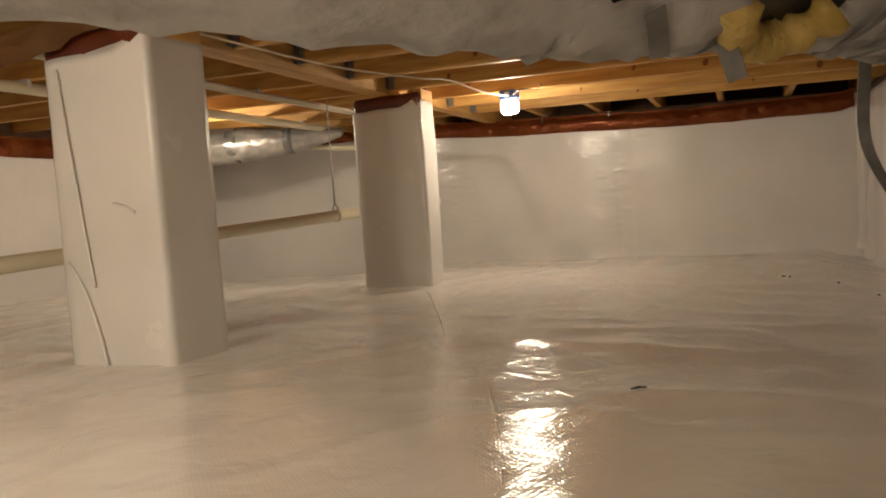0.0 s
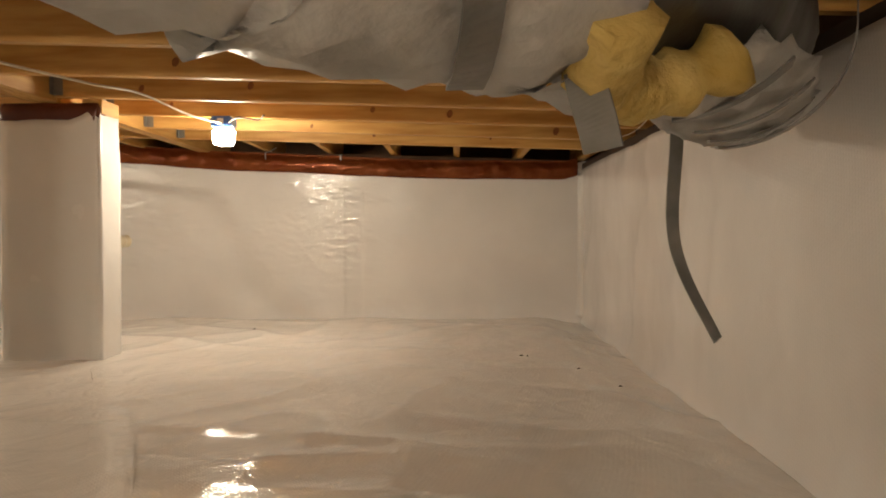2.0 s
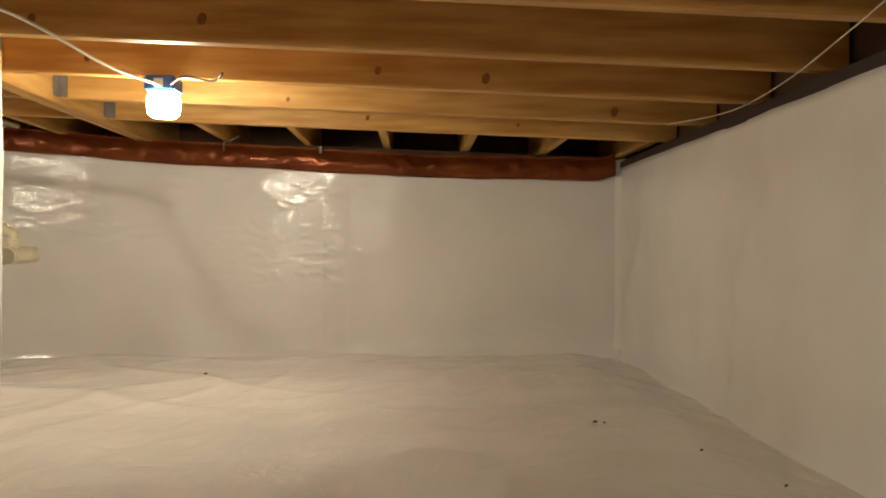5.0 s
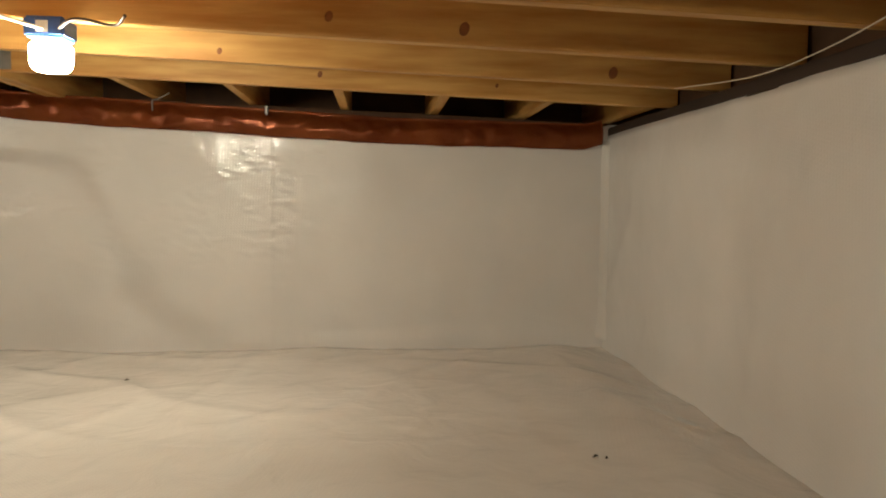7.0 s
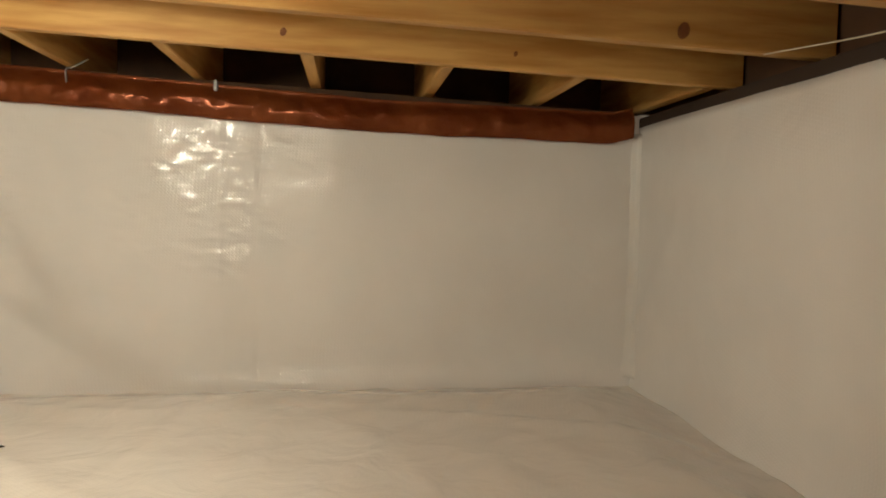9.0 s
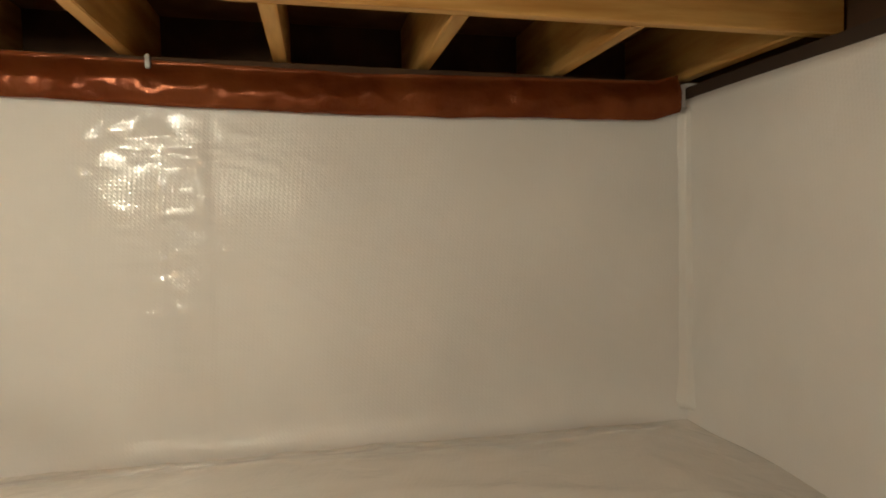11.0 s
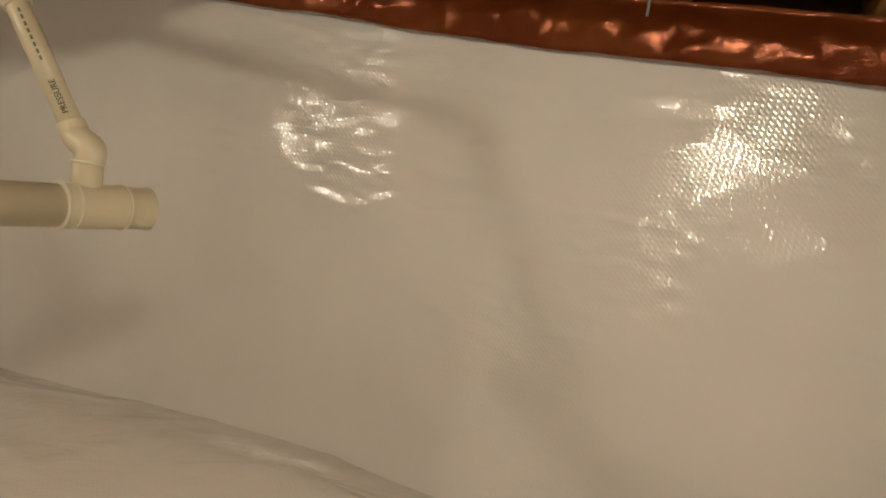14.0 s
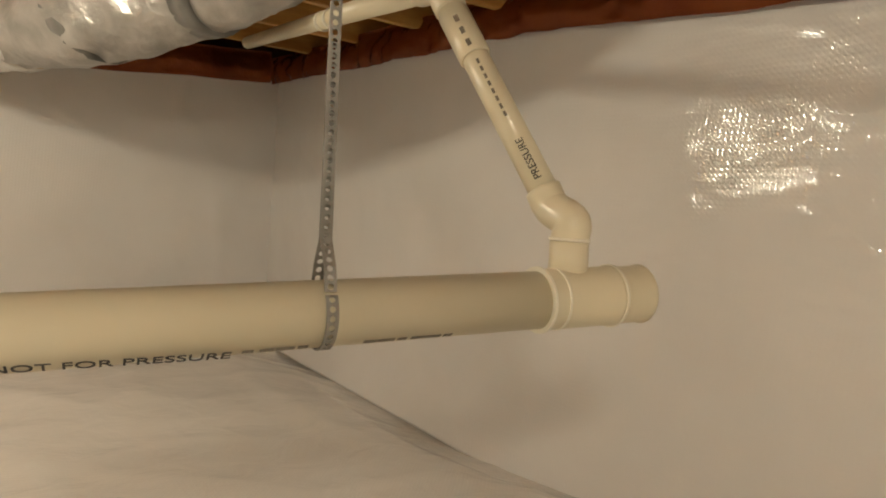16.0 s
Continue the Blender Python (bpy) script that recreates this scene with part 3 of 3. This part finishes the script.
# ---- drain pipe by the north wall ----
A = Vector((-2.701, -0.553, 0.473))
PD = Vector((-0.158, -0.986, -0.052)).normalized()
PIPE_R = 0.0328
drain = thing("drain_pipe", "cream plastic drain pipe with cleanout and branch, hung low", "pipe")


def round_part(name, bm, mat, lab=""):
    """A turned part: smooth round the side, flat at the ends."""
    ob = part(name, bm, mat, drain, lab)
    for f in ob.data.polygons:
        f.use_smooth = len(f.vertices) == 4
    return ob


round_part("main", tube([A + PD * 0.14, A + PD * 4.4], PIPE_R, 40), PVC)


def fitting(name, s0, s1, r, lab=""):
    """A socket with a rolled lip at each end."""
    pts = [A + PD * s for s in (s0, s0 + 0.0025, s0 + 0.006, s1 - 0.006, s1 - 0.0025, s1)]
    return round_part(name, tube(pts, [r - 0.002, r + 0.0018, r, r, r + 0.0018, r - 0.002], 40), PVC, lab)


fitting("tee", 0.048, 0.152, 0.0352, "cream tee fitting")
fitting("cleanout", 0.0, 0.0475, 0.0345, "capped cleanout end")
round_part("cap_plug", tube([A, A - PD * 0.004, A - PD * 0.007], [0.026, 0.026, 0.023], 32), PVC, "cream screw plug")
for s0, s1, r in ((0.0465, 0.050, 0.0378), (0.127, 0.130, 0.0362), (0.148, 0.152, 0.0382)):
    round_part("glue_ring", tube([A + PD * s0, A + PD * s1], r, 40), PVC_GLUE, "pale glued rim")
N0 = A + PD * 0.106 + Vector((-0.006, 0, 0))
neck = [N0 + Vector((0, 0, 0.018)), N0 + Vector((0.0, 0.0, 0.045)), N0 + Vector((-0.001, 0.0, 0.066))]
part("branch_socket", tube(neck, [0.0235, 0.0228, 0.0228], 30), PVC, drain, smooth=True)
round_part("glue_ring", tube([neck[-1], neck[-1] + Vector((0, 0, 0.004))], 0.0243, 30), PVC_GLUE, "pale glued rim")
E0 = Vector((-2.766, -0.657, 0.580))
E1 = Vector((-2.952, -0.705, 0.850))
up_dir = (E1 - E0).normalized()
elbow = spline([neck[-1], neck[-1] + Vector((0.001, 0, 0.022)), E0 - up_dir * 0.012, E0 + up_dir * 0.014], 8)
part("elbow", tube(elbow, 0.0222, 30), PVC, drain, smooth=True)
part("branch", tube([E0 - up_dir * 0.006, E1], 0.0182, 30), PVC, drain, smooth=True)
round_part("coupling", tube([E0.lerp(E1, 0.66), E0.lerp(E1, 0.668), E0.lerp(E1, 0.88)], [0.0205, 0.0215, 0.0215], 30), PVC)
H1 = Vector((-3.90, -0.545, 0.968))
run_dir = (H1 - E1).normalized()
part("top_elbow", tube(spline([E1 - up_dir * 0.03, E1, E1 + Vector((-0.012, 0.002, 0.012)) + run_dir * 0.02, E1 + Vector((-0.012, 0.002, 0.012)) + run_dir * 0.06], 8), 0.0222, 30), PVC, drain, smooth=True)
H0 = E1 + Vector((-0.012, 0.002, 0.012)) + run_dir * 0.05
part("upper_run", tube([H0, H1 + run_dir * 0.5], 0.0185, 30), PVC, drain, smooth=True)
for s0 in (0.50, 0.57):
    round_part("coupling", tube([H0.lerp(H1, s0), H0.lerp(H1, s0 + 0.012)], 0.0215, 30), PVC_GLUE)


def lettering(name, text, size, origin, along, facing, parent):
    """Flat printed letters lying on a surface."""
    cu = bpy.data.curves.new(name, "FONT")
    cu.body, cu.size, cu.extrude = text, size * K, 0.0003 * K
    ob = new(name, cu)
    dg = bpy.context.evaluated_depsgraph_get()
    me = bpy.data.meshes.new_from_object(ob.evaluated_get(dg))
    bpy.data.objects.remove(ob)
    me.materials.clear()
    me.materials.append(INK)
    made = new(name, me)
    x, z = Vector(along).normalized(), Vector(facing).normalized()
    y = z.cross(x).normalized()
    made.matrix_world = Matrix(((x.x, y.x, z.x, origin[0] * K), (x.y, y.y, z.y, origin[1] * K), (x.z, y.z, z.z, origin[2] * K), (0, 0, 0, 1)))
    made.parent = parent
    return tagged(made, "black printed words")


towards = Vector((0.988, -0.152, 0)).normalized()
low = (towards * 0.56 - Vector((0, 0, 0.83))).normalized()
lettering("print", "NOT FOR PRESSURE", 0.0205, A + PD * 0.675 + low * (PIPE_R + 0.0009), -PD, low, drain)
for i in range(10):
    s0 = 0.475 - 0.017 * i - (0.05 if i > 3 else 0)
    p = A + PD * s0 + low * (PIPE_R + 0.0002)
    w = -PD * (0.005 + 0.002 * (i % 3))
    part("print_bar", ribbon([p - w, p + w], low.cross(PD), 0.006, 0.0006), INK_FADED, drain, "faded print")
side_b = (Vector((0.60, -0.72, 0.25)) - up_dir * Vector((0.60, -0.72, 0.25)).dot(up_dir)).normalized()
lettering("print", "PRESSURE", 0.0135, E0.lerp(E1, 0.07) + side_b * 0.0187 + up_dir.cross(side_b) * 0.005, up_dir, side_b, drain)
for i in range(8):
    p = E0.lerp(E1, 0.36 + 0.036 * i) + side_b * 0.0184
    part("print_bar", ribbon([p - up_dir * 0.0036, p + up_dir * 0.0036], up_dir.cross(side_b), 0.0036, 0.0006), INK_FADED, drain, "faded print")
for i in range(3):
    p = E0.lerp(E1, 0.70 + 0.06 * i) + side_b * 0.0217
    part("print_bar", ribbon([p - up_dir * 0.005, p + up_dir * 0.005], up_dir.cross(side_b), 0.006, 0.0006), INK_FADED, drain, "faded print")


def perforated(points, width_dir, width, holes_each):
    """A metal strap with a row of round holes."""
    pts = [Vector(p) for p in points]
    lens = [0.0]
    for a, b in zip(pts, pts[1:]):
        lens.append(lens[-1] + (b - a).length)

    def at(s):
        s = max(0.0, min(lens[-1], s))
        for k in range(len(pts) - 1):
            if s <= lens[k + 1] + 1e-9:
                return pts[k].lerp(pts[k + 1], (s - lens[k]) / max(1e-9, lens[k + 1] - lens[k])), (pts[k + 1] - pts[k]).normalized()
        return pts[-1], (pts[-1] - pts[-2]).normalized()

    bm = bmesh.new()
    count = int(lens[-1] / holes_each)
    for c in range(count):
        mid = (c + 0.5) * holes_each
        outer, inner = [], []
        for q in range(8):
            a = math.pi / 4 * q
            ca, sa = math.cos(a), math.sin(a)
            sq = max(abs(ca), abs(sa))
            for ring, u, w in ((outer, ca / sq * holes_each / 2, sa / sq * width / 2), (inner, ca * width * 0.27, sa * width * 0.27)):
                p, d = at(mid + u)
                wv = Vector(width_dir) - d * Vector(width_dir).dot(d)
                ring.append(bm.verts.new(p + wv.normalized() * w))
        for q in range(8):
            bm.faces.new((outer[q], outer[(q + 1) % 8], inner[(q + 1) % 8], inner[q]))
    bmesh.ops.remove_doubles(bm, verts=bm.verts[:], dist=0.0002)
    bmesh.ops.solidify(bm, geom=bm.faces[:], thickness=0.0015)
    return bm


def pipe_hanger(s, lean):
    """Perforated strap: down from a joist, once round the pipe and back onto itself."""
    c = A + PD * s
    hanger = thing("pipe_hanger", "grey perforated steel strap holding the drain pipe", "strap", "pipe straps")
    side = PD.cross(Vector((0, 0, 1))).normalized()
    r = PIPE_R + 0.0015
    top = c + Vector((lean, 0, ceiling_z(c.x) - c.z + 0.02)) + side * 0.004
    knot = c + side * 0.004 + Vector((0, 0, 0.072))
    loop = [c + side * (r * math.cos(radians(a))) + Vector((0, 0, r * math.sin(radians(a)))) for a in range(50, -231, -12)]
    part("drop", perforated([top, top.lerp(knot, 0.5) + side * 0.002, knot, c + side * 0.016 + Vector((0, 0, 0.048))] + loop, -PD, 0.0118, 0.0090), STEEL, hanger)
    back = [loop[-1], c - side * 0.016 + Vector((0, 0, 0.048)), knot - side * 0.003, knot.lerp(top, 0.34) - side * 0.003 + PD * 0.002]
    part("return", perforated(back, -PD, 0.0118, 0.0090), STEEL, hanger)
    part("bolt", tube([knot + side * 0.005, knot - side * 0.008], 0.004, 6), STEEL, hanger)
    return hanger


pipe_hanger(0.402, -0.010)
pipe_hanger(1.09, 0.0)

# ---- foil duct in the corner ----
FD = spline([(-5.12, -1.36, 1.00), (-4.70, -1.18, 0.985), (-4.25, -0.99, 0.98), (-3.88, -0.83, 0.985), (-3.60, -0.71, 1.0), (-3.40, -0.62, 1.03)], 10)
fd = thing("foil_duct", "duct wrapped in crumpled grey foil and tape", "duct")
radii = [0.122 if i < 24 else 0.122 - 0.0036 * (i - 24) for i in range(len(FD))]
part("wrap", tube(FD, radii, 30, wobble=lambda i, a: 1 + 0.12 * fbm(i * 0.5, math.cos(a) * 2, math.sin(a) * 2) + 0.10 * ridge(i * 0.45, math.cos(a) * 2, math.sin(a) * 3) ** 4), FOIL, fd, "crumpled grey foil", smooth=True)
part("bare_batt", tube(FD[14:21], 0.127, 24, wobble=lambda i, a: (1.0 if math.sin(a) < 0.2 else 0.9) + 0.05 * fbm(i * 0.5, math.cos(a) * 3, math.sin(a) * 3)), FIBREGLASS, fd, "exposed yellow fibreglass", smooth=True)
part("white_wrap", tube(FD[0:17], 0.134, 24, wobble=lambda i, a: 1 + 0.04 * fbm(i * 0.5, math.cos(a) * 3, math.sin(a) * 3)), DUCT_WHITE, fd, "pale jacket", smooth=True)
for i in (22, 33):
    part("tape", tube(FD[i:i + 3], [radii[i] + 0.006] * 3, 26, wobble=lambda i_, a: 1 + 0.05 * fbm(i_ * 0.7, math.cos(a) * 2, math.sin(a) * 2)), DUCT_TAPE, fd, smooth=True)

# ---- seams, emboss and small things ----
bm = bmesh.new()
rows = []
for k in range(41):
    z = -0.03 + 0.93 * k / 40
    w = 0.028 + 0.004 * fbm(k * 0.3, 1, 1) + 0.03 * max(0.0, 1 - k / 6) ** 2
    rows.append([bm.verts.new(q) for q in ((-w - 0.02, 0.03, z), (-w, -0.006, z), (-w * 0.55, -w * 0.22, z), (-w * 0.22, -w * 0.55, z), (-0.006, -w, z), (0.03, -w - 0.02, z), (0.03, 0.03, z))])
for r, q in zip(rows, rows[1:]):
    for k in range(7):
        bm.faces.new((r[k], r[(k + 1) % 7], q[(k + 1) % 7], q[k]))
bm.faces.new(rows[0])
bm.faces.new(rows[-1])
tagged(mesh_object("trim_corner_seam", bm, SEAM_TAPE, smooth=True), "white liner lapped round the wall corner", "seam tape", kind="structure")
ftape = [(-2.20, -1.80), (-2.02, -2.12), (-1.80, -2.55), (-1.60, -2.95), (-1.40, -3.40), (-1.15, -4.0), (-0.95, -4.6), (-0.7, -5.4)]
line = spline([(x, y, 0) for x, y in ftape], 8)
for p in line:
    p.z = floor_lift((p.x - X0) / (X1 - X0), (p.y - Y0) / (Y1 - Y0)) + 0.001
tagged(mesh_object("trim_floor_seam", ribbon(line, (0.9, 0.4, 0), 0.10, 0.003), LINER_FLOOR, smooth=False), "white seam tape across the ground liner", "seam tape", kind="structure")

for sx, sy, sl in ((-0.92, -3.60, 0.03), (-0.36, -1.90, 0.010), (-0.25, -2.09, 0.012), (-1.896, -0.80, 0.013), (-0.545, -1.59, 0.016), (-0.52, -1.60, 0.007)):
    z = floor_lift((sx - X0) / (X1 - X0), (sy - Y0) / (Y1 - Y0)) + 0.002
    bm = tube([(sx - sl / 2, sy - sl / 3, z), (sx, sy, z + 0.002), (sx + sl / 2, sy + sl / 3, z)], [0.0012, 0.003, 0.0012], 6)
    tagged(mesh_object("debris", bm, SPECK), "dark splinter lying on the white liner", "debris", "bits on the liner")
